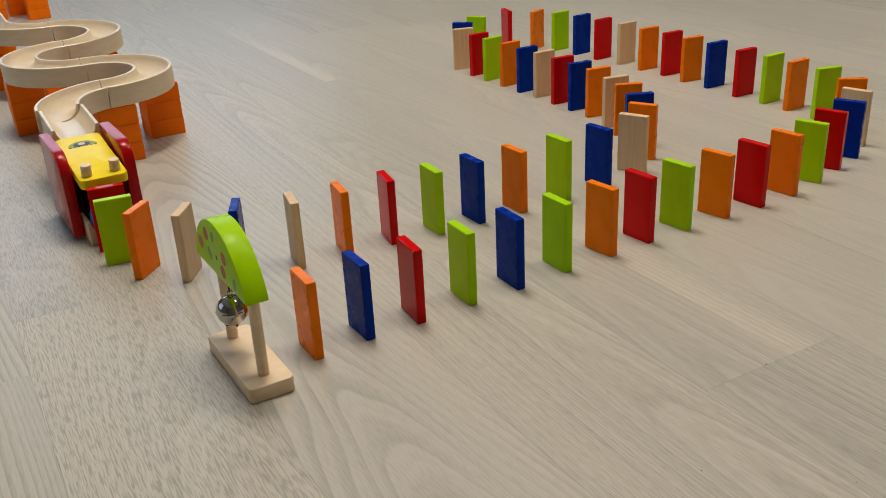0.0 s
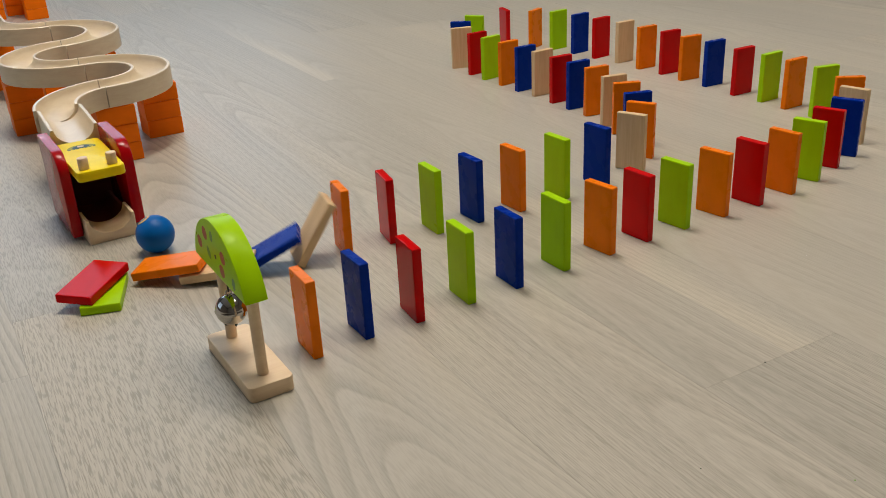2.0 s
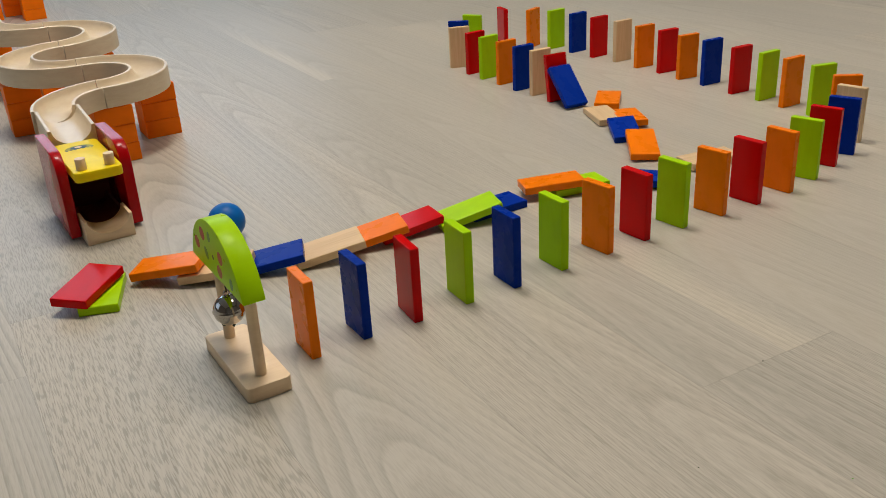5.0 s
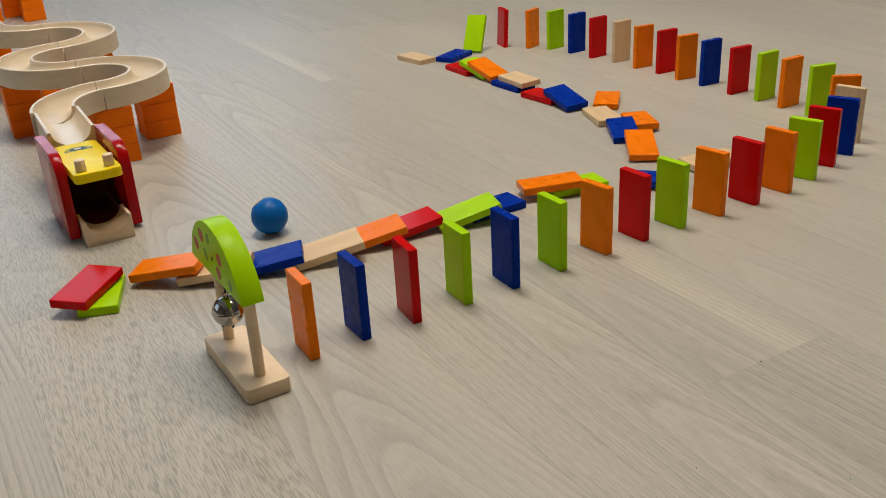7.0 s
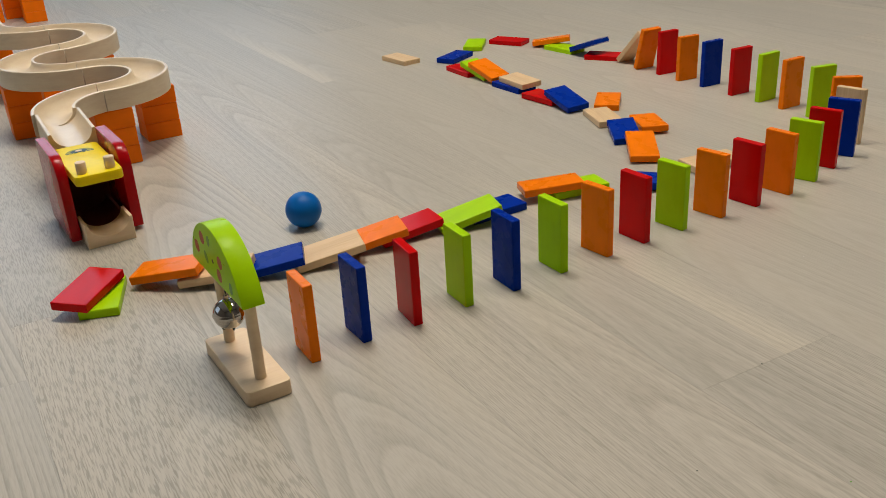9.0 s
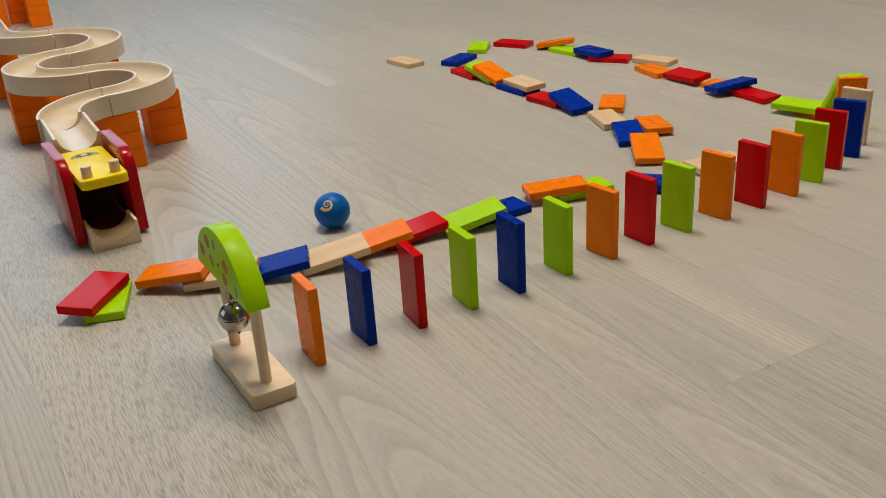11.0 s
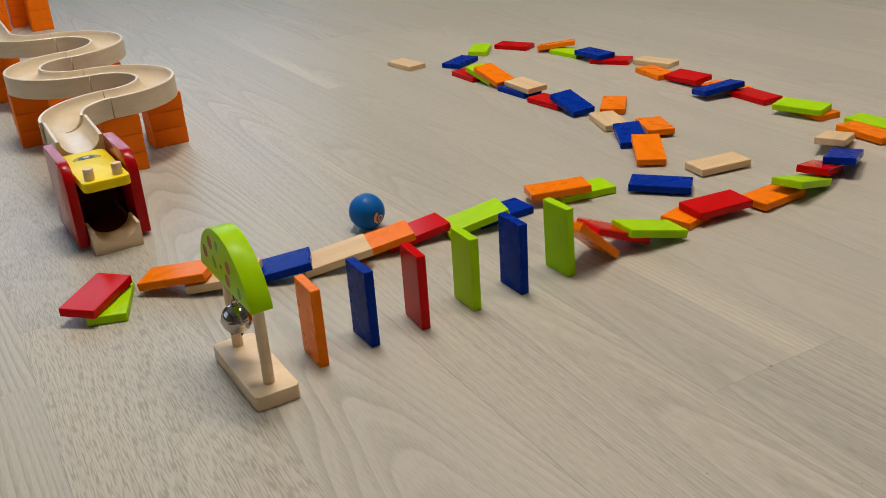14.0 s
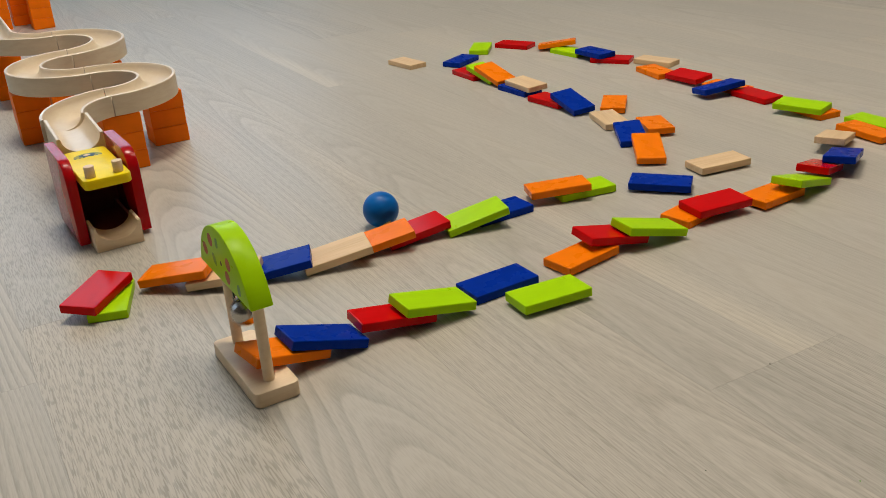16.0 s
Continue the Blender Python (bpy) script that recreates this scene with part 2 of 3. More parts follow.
def merge(bm, other):
    me = bpy.data.meshes.new("tmp")
    other.to_mesh(me)
    other.free()
    bm.from_mesh(me)
    bpy.data.meshes.remove(me)
    return bm


def prism(outline, depth, m=Matrix(), bevel=0.0, segments=2):
    """An outline in x, y drawn out along z, with its rims rounded."""
    bm = bmesh.new()
    vs = [bm.verts.new((x, y, 0)) for x, y in outline]
    f = bm.faces.new(vs)
    ext = bmesh.ops.extrude_face_region(bm, geom=[f])
    top = [v for v in ext["geom"] if isinstance(v, bmesh.types.BMVert)]
    bmesh.ops.translate(bm, verts=top, vec=(0, 0, depth))
    if bevel:
        rims = [e for e in bm.edges if abs(e.verts[0].co.z - e.verts[1].co.z) < 1e-9]
        bmesh.ops.bevel(bm, geom=rims, offset=bevel, segments=segments, profile=0.5, affect="EDGES")
    bm.transform(m)
    return bm


def tube(r, height, sides=24, bevel=0.0, m=Matrix()):
    ring = [(r * math.cos(2 * math.pi * i / sides), r * math.sin(2 * math.pi * i / sides)) for i in range(sides)]
    return prism(ring, height, m, bevel)


def rounded(sx, sy, r, n=6):
    pts = []
    for cx, cy, a0 in ((sx / 2 - r, sy / 2 - r, 0), (-sx / 2 + r, sy / 2 - r, 90), (-sx / 2 + r, -sy / 2 + r, 180), (sx / 2 - r, -sy / 2 + r, 270)):
        for i in range(n + 1):
            a = radians(a0 + 90 * i / n)
            pts.append((cx + r * math.cos(a), cy + r * math.sin(a)))
    return pts


def shade_by_angle(ob, degrees=35):
    me = ob.data
    for p in me.polygons:
        p.use_smooth = True
    me.set_sharp_from_angle(angle=radians(degrees))
    return ob


# ---------------------------------------------------------------- the room
def room():
    x0, x1 = ROOM_X
    y0, y1 = ROOM_Y
    t = 0.16

    def wall(name, blocks, label):
        bm = bmesh.new()
        for (ax, bx), (ay, by), (az, bz) in blocks:
            box(bx - ax, by - ay, bz - az, ((ax + bx) / 2, (ay + by) / 2, (az + bz) / 2), bm=bm)
        return tagged(part(name, bm, "wall", None, "", GRID.copy()), label, "wall", "", "structure")

    z = (0, ROOM_H)
    wx = (x0 - t, x0)
    wall("wall_west", [(wx, (y0 - t, WIN_Y[0]), z), (wx, (WIN_Y[1], y1 + t), z), (wx, WIN_Y, (0, WIN_Z[0])), (wx, WIN_Y, (WIN_Z[1], ROOM_H))], "plain unseen wall with a wide window, dark grey-beige to cut bounced light")
    wy = (y1, y1 + t)
    wall("wall_north", [((x0, BACK_WIN_X[0]), wy, z), ((BACK_WIN_X[1], x1), wy, z), (BACK_WIN_X, wy, (0, BACK_WIN_Z[0])), (BACK_WIN_X, wy, (BACK_WIN_Z[1], ROOM_H))], "plain unseen wall with a window, dark grey-beige to cut bounced light")
    wall("wall_east", [((x1, x1 + t), (y0 - t, y1 + t), z)], "plain unseen wall, dark grey-beige to cut bounced light")
    wall("wall_south", [((x0, x1), (y0 - t, y0), z)], "plain unseen wall behind the camera, dark grey-beige to cut bounced light")
    bm = box(x1 - x0 + 2 * t, y1 - y0 + 2 * t, 0.12, ((x0 + x1) / 2, (y0 + y1) / 2, ROOM_H + 0.06))
    tagged(part("ceiling", bm, "white", None, "", GRID.copy()), "plain white painted ceiling", "ceiling", "", "structure")
    for name, cx, cy, w, zz, turn in (("window_1", x0 - t / 2, sum(WIN_Y) / 2, WIN_Y[1] - WIN_Y[0], WIN_Z, 90), ("window_2", sum(BACK_WIN_X) / 2, y1 + t / 2, BACK_WIN_X[1] - BACK_WIN_X[0], BACK_WIN_Z, 0)):
        e = tagged(new(name), "white framed window letting in daylight", "window", "", "structure")
        e.matrix_world = GRID @ pose(cx, cy, zz[0], 0, 0, turn)
        hh = zz[1] - zz[0]
        bm = bmesh.new()
        for a in (-w / 2 + 0.03, 0, w / 2 - 0.03):
            box(0.06, 0.07, hh, (a, 0, hh / 2), 0.004, bm=bm)
        for a in (0.03, hh - 0.03):
            box(w, 0.066, 0.06, (0, 0, a), 0.004, bm=bm)
        part("window_frame", bm, "white", e)
        for s in (-1, 1):
            p = part("pane", box(w / 2 - 0.06, 0.006, hh - 0.1, (s * w / 4, 0, hh / 2)), "glass", e)
            p.visible_shadow = False
    # bodies for both unseen lamps, the added fill lamp too
    for lx, ly in LAMPS:
        lamp = tagged(new("unseen_lamp"), "unseen flat square warm white lamp of the overhead and fill pair", "lamp", "ceiling lamps")
        lamp.matrix_world = GRID @ pose(lx, ly, ROOM_H)
        part("housing", box(0.72, 0.72, 0.05, (0, 0, -0.027), 0.01), "white", lamp)
        part("diffuser", box(0.66, 0.66, 0.02, (0, 0, -0.064), 0.006), "lamp", lamp)


room()


# ---------------------------------------------------------------- dominoes
LONG, WIDE, THICK = 0.065, 0.0334, 0.0080
# colour, standing place and turn, start and length of the fall, place and turn at rest
DOMINOES = [
    ("red", -0.3068, 0.8063, 24.1, 0.6, 0.8, -0.3076, 0.7212, 0.0136, -102.1, 2.0, -2.4),
    ("green", -0.3028, 0.7970, 22.6, 0.37, 0.8, -0.2971, 0.7232, 0.0040, -79.3, -0.1, 0.0),
    ("orange", -0.2736, 0.7704, 74.8, 0.89, 0.89, -0.2440, 0.7527, 0.0138, -8.4, -9.2, 0.7),
    ("beige", -0.2301, 0.7605, 84.0, 1.23, 0.6, -0.2013, 0.7491, 0.0108, -3.3, -8.0, 3.9),
    ("blue", -0.1837, 0.7646, 95.2, 1.47, 0.64, -0.1560, 0.7614, 0.0102, 7.9, -9.4, 3.2),
    ("beige", -0.1346, 0.7744, -70.7, 1.8, 0.42, -0.1029, 0.7769, 0.0111, 16.6, -9.6, 3.7),
    ("orange", -0.0928, 0.7953, -67.6, 1.98, 0.52, -0.0636, 0.8039, 0.0114, 17.3, -10.1, 2.3),
    ("red", -0.0508, 0.8183, -70.0, 2.2, 0.4, -0.0301, 0.8261, 0.0087, 25.8, -7.4, -0.2),
    ("green", -0.0077, 0.8345, -61.9, 2.4, 0.4, 0.0294, 0.8448, 0.0113, 17.2, -12.3, 1.7),
    ("blue", 0.0325, 0.8568, -59.2, 2.58, 0.4, 0.0562, 0.8724, 0.0039, 30.7, -0.0, -0.0),
    ("orange", 0.0764, 0.8793, -57.5, 2.75, 0.47, 0.1212, 0.9074, 0.0126, 9.0, -2.6, -2.6),
    ("green", 0.1251, 0.9061, -57.3, 2.93, 0.42, 0.1492, 0.9195, 0.0042, 20.3, -0.2, -0.6),
    ("blue", 0.1720, 0.9355, -54.5, 3.18, 0.5, 0.2330, 0.9165, 0.0068, -18.7, 0.3, 0.0),
    ("beige", 0.2166, 0.9720, -35.4, 3.38, 0.78, 0.3098, 0.9697, 0.0059, 20.1, -0.8, -0.8),
    ("orange", 0.2356, 1.0126, -30.9, 3.44, 0.9, 0.2430, 1.0201, 0.0108, 84.3, -8.8, 0.8),
    ("blue", 0.2410, 1.0557, 8.7, 3.85, 0.6, 0.2362, 1.0896, 0.0076, 87.5, -4.4, -4.0),
    ("orange", 0.2372, 1.1019, 4.5, 4.08, 0.5, 0.2743, 1.1227, 0.0059, 92.3, 2.9, -0.7),
    ("beige", 0.2289, 1.1389, 17.9, 4.3, 0.45, 0.2235, 1.1611, 0.0048, 99.3, 0.7, -0.5),
    ("orange", 0.2153, 1.1878, 19.2, 4.5, 0.45, 0.2432, 1.2333, 0.0047, 75.9, 0.2, 0.0),
    ("blue", 0.1968, 1.2232, 25.3, 4.7, 0.45, 0.1855, 1.2329, 0.0117, 112.8, -9.4, -4.5),
    ("red", 0.1784, 1.2587, 26.3, 4.92, 0.45, 0.1614, 1.2726, 0.0046, 124.4, 0.7, 0.1),
    ("beige", 0.1577, 1.2991, 31.2, 5.12, 0.45, 0.1323, 1.3399, 0.0126, 117.4, 0.3, -2.8),
    ("blue", 0.1366, 1.3299, 30.3, 5.33, 0.45, 0.1237, 1.3468, 0.0037, 122.5, -0.0, -0.0),
    ("orange", 0.1152, 1.3690, 33.1, 5.52, 0.45, 0.0906, 1.4070, 0.0146, 120.8, -12.2, -3.8),
    ("green", 0.0917, 1.4080, 35.6, 5.7, 0.45, 0.0794, 1.4295, 0.0110, 122.8, -12.0, -0.8),
    ("red", 0.0731, 1.4425, 33.3, 5.86, 0.42, 0.0567, 1.4593, 0.0039, 119.5, -0.0, -0.0),
    ("beige", 0.0499, 1.4865, 12.8, 6.02, 0.66, -0.0484, 1.5610, 0.0041, 127.3, 0.0, 0.3),
    ("blue", 0.0513, 1.5342, -7.2, 6.03, 0.92, 0.0435, 1.5525, 0.0045, 57.0, 0.4, -0.3),
    ("green", 0.0766, 1.5802, -27.8, 6.55, 1.0, 0.0820, 1.6358, 0.0048, 79.4, -0.1, 0.4),
    ("red", 0.1319, 1.6263, -73.5, 6.93, 0.78, 0.1447, 1.6511, 0.0042, -33.3, -0.3, 0.1),
    ("orange", 0.1830, 1.6061, 52.0, 7.38, 0.8, 0.2153, 1.6115, 0.0100, -9.6, -7.0, -5.4),
    ("green", 0.2201, 1.5860, 33.6, 7.65, 0.55, 0.2321, 1.5723, 0.0032, -53.1, -0.0, -0.0),
    ("blue", 0.2513, 1.5485, 33.3, 8.13, 1.05, 0.2654, 1.5174, 0.0119, -61.0, -1.0, 0.9),
    ("red", 0.2794, 1.5069, 33.7, 8.18, 0.55, 0.2902, 1.4973, 0.0039, -26.0, -0.0, -0.0),
    ("beige", 0.3102, 1.4681, 30.9, 8.5, 0.95, 0.3551, 1.4620, 0.0043, -42.6, 0.4, -0.5),
    ("orange", 0.3348, 1.4216, 26.3, 8.85, 0.6, 0.3398, 1.3972, 0.0041, -70.8, -0.3, 0.0),
    ("red", 0.3611, 1.3818, 25.5, 9.12, 0.5, 0.3738, 1.3391, 0.0092, -60.9, -2.2, 6.6),
    ("orange", 0.3802, 1.3397, 22.6, 9.38, 0.5, 0.4164, 1.2867, 0.0029, -54.6, -0.0, -0.0),
    ("blue", 0.4043, 1.3006, 27.3, 9.66, 0.55, 0.3955, 1.2608, 0.0116, 18.4, -4.7, -7.3),
    ("red", 0.4293, 1.2490, 27.6, 9.94, 0.5, 0.4398, 1.2325, 0.0042, -63.8, -0.4, 0.1),
    ("green", 0.4537, 1.2108, 30.2, 10.22, 0.5, 0.4696, 1.1461, 0.0117, -45.3, -1.1, 2.9),
    ("orange", 0.4723, 1.1731, 29.3, 10.5, 0.5, 0.4847, 1.1501, 0.0038, -66.7, 0.0, 0.2),
    ("green", 0.4938, 1.1288, 14.8, 10.78, 0.6, 0.5356, 1.0797, 0.0041, -61.5, -0.0, -0.2),
    ("orange", 0.4997, 1.0731, -5.4, 11.02, 0.62, 0.5107, 1.0451, 0.0055, -62.5, 1.6, -2.1),
    ("beige", 0.4845, 1.0246, -45.5, 11.43, 0.5, 0.4585, 1.0138, 0.0115, -123.9, -9.2, 1.0),
    ("blue", 0.4585, 0.9829, -36.4, 11.85, 0.6, 0.4390, 0.9447, 0.0141, -121.3, -9.3, 3.7),
    ("red", 0.4252, 0.9509, -40.9, 12.2, 0.55, 0.4053, 0.9227, 0.0111, -126.8, -12.9, -0.0),
    ("green", 0.3904, 0.9157, -43.0, 12.32, 0.5, 0.3698, 0.8816, 0.0131, -139.3, -13.4, 4.1),
    ("orange", 0.3538, 0.8854, -53.3, 12.55, 0.52, 0.3348, 0.8672, 0.0051, -144.9, -1.8, 0.1),
    ("red", 0.3120, 0.8601, -53.6, 12.74, 0.68, 0.2686, 0.8385, 0.0118, -155.5, -0.5, -1.6),
    ("orange", 0.2695, 0.8370, -50.4, 12.98, 0.5, 0.2472, 0.8390, 0.0039, -138.0, -0.0, -0.3),
    ("green", 0.2254, 0.8133, -53.0, 13.22, 0.5, 0.1913, 0.7865, 0.0137, -157.4, -13.1, 1.6),
    ("red", 0.1847, 0.7902, -56.5, 13.44, 0.65, 0.1530, 0.7768, 0.0126, -154.7, -11.2, -0.7),
    ("orange", 0.1449, 0.7656, -53.4, 13.68, 0.53, 0.1222, 0.7510, 0.0051, -142.0, 0.3, 0.7),
    ("green", 0.1010, 0.7390, -59.4, 13.92, 0.8, 0.0831, 0.6775, 0.0068, -154.5, -0.6, 1.6),
    ("blue", 0.0571, 0.7108, -61.7, 14.17, 0.5, 0.0425, 0.7084, 0.0040, -149.0, -0.0, -0.0),
    ("green", 0.0154, 0.6876, -62.5, 14.37, 0.7, -0.0135, 0.6621, 0.0143, -149.7, -12.0, -0.9),
    ("red", -0.0267, 0.6614, -65.0, 14.57, 0.6, -0.0468, 0.6505, 0.0101, -155.1, -7.8, 3.7),
    ("blue", -0.0677, 0.6389, -59.9, 14.79, 0.58, -0.0993, 0.6153, 0.0147, -148.5, -18.2, 1.2),
    ("orange", -0.1052, 0.6139, -61.3, 14.98, 0.53, -0.1265, 0.5972, 0.0154, -139.5, -16.6, -2.0),
]
# slow slides after the fall: the shift still to go and when it ends, then the lift, the start and the turn still to go
SLIDES = {1: (0.007, 0.034, 2.3), 17: (-0.030, 0.022, 9.1), 27: (0.055, -0.018, 7.6), 14: (-0.033, 0.037, 5.2), 55: (-0.020, 0.016, 15.9, 0.006, 15.1, 18), 13: (-0.013, 0.018, 4.5, 0.0, 3.95), 39: (0.020, 0.003, 12.2, 0.0, 11.15), 43: (0.014, 0.004, 12.15)}
# falls that run unevenly: share of the time, share of the turn
UNEVEN = {55: ((0, 0), (0.3, 0.2), (0.53, 0.38), (0.77, 0.55), (0.88, 0.8), (1, 1))}
COLOUR_WORDS = {"green": "lime green painted", "orange": "bright orange painted", "blue": "deep blue painted", "red": "dark red painted", "beige": "natural unpainted"}


def turned(yaw, pitch, roll):
    return (Matrix.Rotation(radians(yaw), 3, "Z") @ Matrix.Rotation(radians(pitch), 3, "Y") @ Matrix.Rotation(radians(roll), 3, "X"))


def domino_mesh(colour):
    bm = box(LONG, WIDE, THICK, (0, 0, 0), 0.0009, 2)
    return finish(bm, "domino_" + colour, colour)


def fall_way(i):
    """The level way in which a domino tips: square to its face, on towards the next one."""
    th = radians(DOMINOES[i][3])
    d = Vector((-math.sin(th), math.cos(th), 0))
    a, b = DOMINOES[max(0, i - 1)], DOMINOES[min(len(DOMINOES) - 1, i + 1)]
    on = Vector((b[1] - a[1], b[2] - a[2], 0))
    if i < 2:
        on = Vector((-0.3, -1, 0))
    return d if d.dot(on) > 0 else -d


def tipped(i, angle):
    """Domino i tipped about its leading bottom edge."""
    _, x, y, th, *_ = DOMINOES[i]
    f = fall_way(i)
    up = Vector((0, 0, 1))
    axis = up.cross(f)
    turn = Matrix.Rotation(angle, 3, axis)
    edge = Vector((x, y, 0)) + f * THICK / 2
    centre = edge + turn @ (up * LONG / 2 - f * THICK / 2)
    base = Matrix((up, (-f).cross(up), -f)).transposed()
    return centre, turn @ base


def domino_rows(i):
    _, x, y, th, t0, length, rx, ry, rz, yaw, pitch, roll = DOMINOES[i]
    rest_c, rest_r = Vector((rx, ry, rz)), turned(yaw, pitch, roll)
    shift = SLIDES.get(i + 1)
    fall_c = rest_c + Vector((shift[0], shift[1], shift[3] if len(shift) > 3 else 0)) if shift else rest_c
    whole = radians(90 + pitch)
    end_c, end_r = tipped(i, whole)
    fall_r = Matrix.Rotation(radians(shift[5] if shift and len(shift) > 5 else 0), 3, "Z") @ rest_r
    spare = (end_r.inverted() @ fall_r).to_quaternion()

    def at(s):
        c, r = tipped(i, whole * s)
        w = s ** (0.7 if i == 2 else 1.6)
        q = r.to_quaternion() @ Matrix.Identity(3).to_quaternion().slerp(spare, w)
        p = c + (fall_c - end_c) * w
        return Matrix.LocRotScale(p, q, None)

    power = 2.0 if i < 2 else 0.8 if i == 2 else 1.3
    rows = [(0.0, at(0))] if t0 > 0.05 else []
    for u, v in UNEVEN.get(i + 1, [(k / 6, (k / 6) ** power) for k in range(7)]):
        rows.append((round(t0 + length * u, 3), at(v)))
    if i == 0:  # the ball first shoves the foremost domino up to the next one
        rows[0] = (0.0, Matrix.Translation((-0.0126, 0.0230, 0)) @ at(0))
        rows.insert(1, (0.28, at(0)))
    last = rows[-1][1]
    if shift:
        q0, q1 = fall_r.to_quaternion(), rest_r.to_quaternion()
        done = rows[-1][0]
        if len(shift) > 4:
            done = shift[4]
            rows.append((done, last))
        for k in (1, 2, 3):
            u = k / 3
            rows.append((done + (shift[2] - done) * u, Matrix.LocRotScale(fall_c.lerp(rest_c, 1 - (1 - u) ** 1.7), q0.slerp(q1, u), None)))
        last = rows[-1][1]
    rows.append((16.0, last)) if rows[-1][0] < 15.95 else None
    return rows


dominoes = []
meshes = {c: domino_mesh(c) for c in ("green", "orange", "blue", "red", "beige")}
for i, d in enumerate(DOMINOES):
    ob = new("domino", meshes[d[0]])
    tagged(ob, COLOUR_WORDS[d[0]] + " wooden domino standing in the row, then toppling", "domino", "dominoes of the toppling row")
    ob.matrix_basis = Matrix.LocRotScale(*(lambda c, r: (c, r.to_quaternion(), None))(*tipped(i, 0.0)))
    dominoes.append(ob)


# ---------------------------------------------------------------- blue ball
BALL_R = 0.0183
BALL_WAY = [(1.0, -0.3013, 0.8410), (1.2, -0.2910, 0.8162), (1.5, -0.2862, 0.8138), (2.0, -0.2745, 0.8158), (2.5, -0.2635, 0.8204), (3.5, -0.2409, 0.8302), (4.0, -0.2299, 0.8325), (6.5, -0.1751, 0.8472), (7.0, -0.1665, 0.8492), (8.0, -0.1500, 0.8571), (9.0, -0.1352, 0.8655), (11.5, -0.1054, 0.8687), (12.5, -0.0920, 0.8725), (13.5, -0.0822, 0.8675), (14.5, -0.0738, 0.8635), (15.0, -0.0703, 0.8638), (16.0, -0.0637, 0.8617)]


def ball():
    bm = bmesh.new()
    bmesh.ops.create_uvsphere(bm, u_segments=48, v_segments=24, radius=BALL_R)
    ob = tagged(part("ball", bm, "ball", None, "", None, True), "glossy blue wooden ball with a cream spiral print", "ball")
    # the spiral print lies on the ball's own +z side
    bm = bmesh.new()
    ring = []
    for k in range(61):
        u = k / 60
        a = -u * 3.5 * math.pi
        r = 0.0008 + 0.0056 * u ** 1.3
        half = 0.0004 + 0.0011 * u ** 2.2
        row = []
        for rr in (r - half, r + half):
            p = Vector((rr * math.cos(a), rr * math.sin(a), 0))
            p.z = math.sqrt(BALL_R ** 2 - p.length_squared)
            row.append(bm.verts.new(p.normalized() * (BALL_R + 0.00012)))
        ring.append(row)
    for a, b in zip(ring, ring[1:]):
        bm.faces.new((a[0], a[1], b[1], b[0]))
    part("spiral_print", bm, "cream", ob, "cream spiral printed on the ball")
    return ob


blue_ball = ball()


def ball_rows():
    """The ball rolls without slipping; the print points at the viewer late in the roll."""
    way = [(t, TOY @ Vector((0.0, y, z))) for t, y, z in ((0.0, 0.001, 0.0266), (0.28, -0.022, 0.0215), (0.55, -0.026, 0.0188), (0.8, -0.026, 0.0184))]
    way += [(t, Vector((x, y, BALL_R))) for t, x, y in BALL_WAY]
    fine = []
    for (ta, a), (tb, b) in zip(way, way[1:]):
        n = max(1, max(math.ceil((b - a).length / (BALL_R * 0.7)), 6 if 7.9 < ta < 11 else 1))
        fine += [(ta + (tb - ta) * k / n, a.lerp(b, k / n)) for k in range(n)]
    fine.append(way[-1])
    turns = [Matrix.Identity(3)]
    for (_, a), (_, b) in zip(fine, fine[1:]):
        v = b - a
        step = Matrix.Rotation(v.length / BALL_R, 3, Vector((0, 0, 1)).cross(v)) if v.length > 1e-6 else Matrix.Identity(3)
        turns.append(step @ turns[-1])
    k = min(range(len(fine)), key=lambda j: abs(fine[j][0] - 12.5))
    aim = Vector((0.55, -0.57, 0.607)).to_track_quat("Z", "Y").to_matrix() @ Matrix.Rotation(radians(35), 3, "Z")
    fix = turns[k].inverted() @ aim

    def spin(t):  # the print lies on the far side at first and comes round while the ball slows
        u = min(1.0, max(0.0, (t - 8.6) / 1.6))
        return Matrix.Rotation(math.pi * (1 - u * u * (3 - 2 * u)), 3, "X")

    return [(t, Matrix.LocRotScale(p, (r @ fix @ spin(t)).to_quaternion(), None)) for (t, p), r in zip(fine, turns)]


# ---------------------------------------------------------------- bell tree
TREE = pose(-0.1395, 0.5437, 0, 0, 0, 30.1)
BELL_PIVOT = (0.0120, 0.0545, 0.0640)


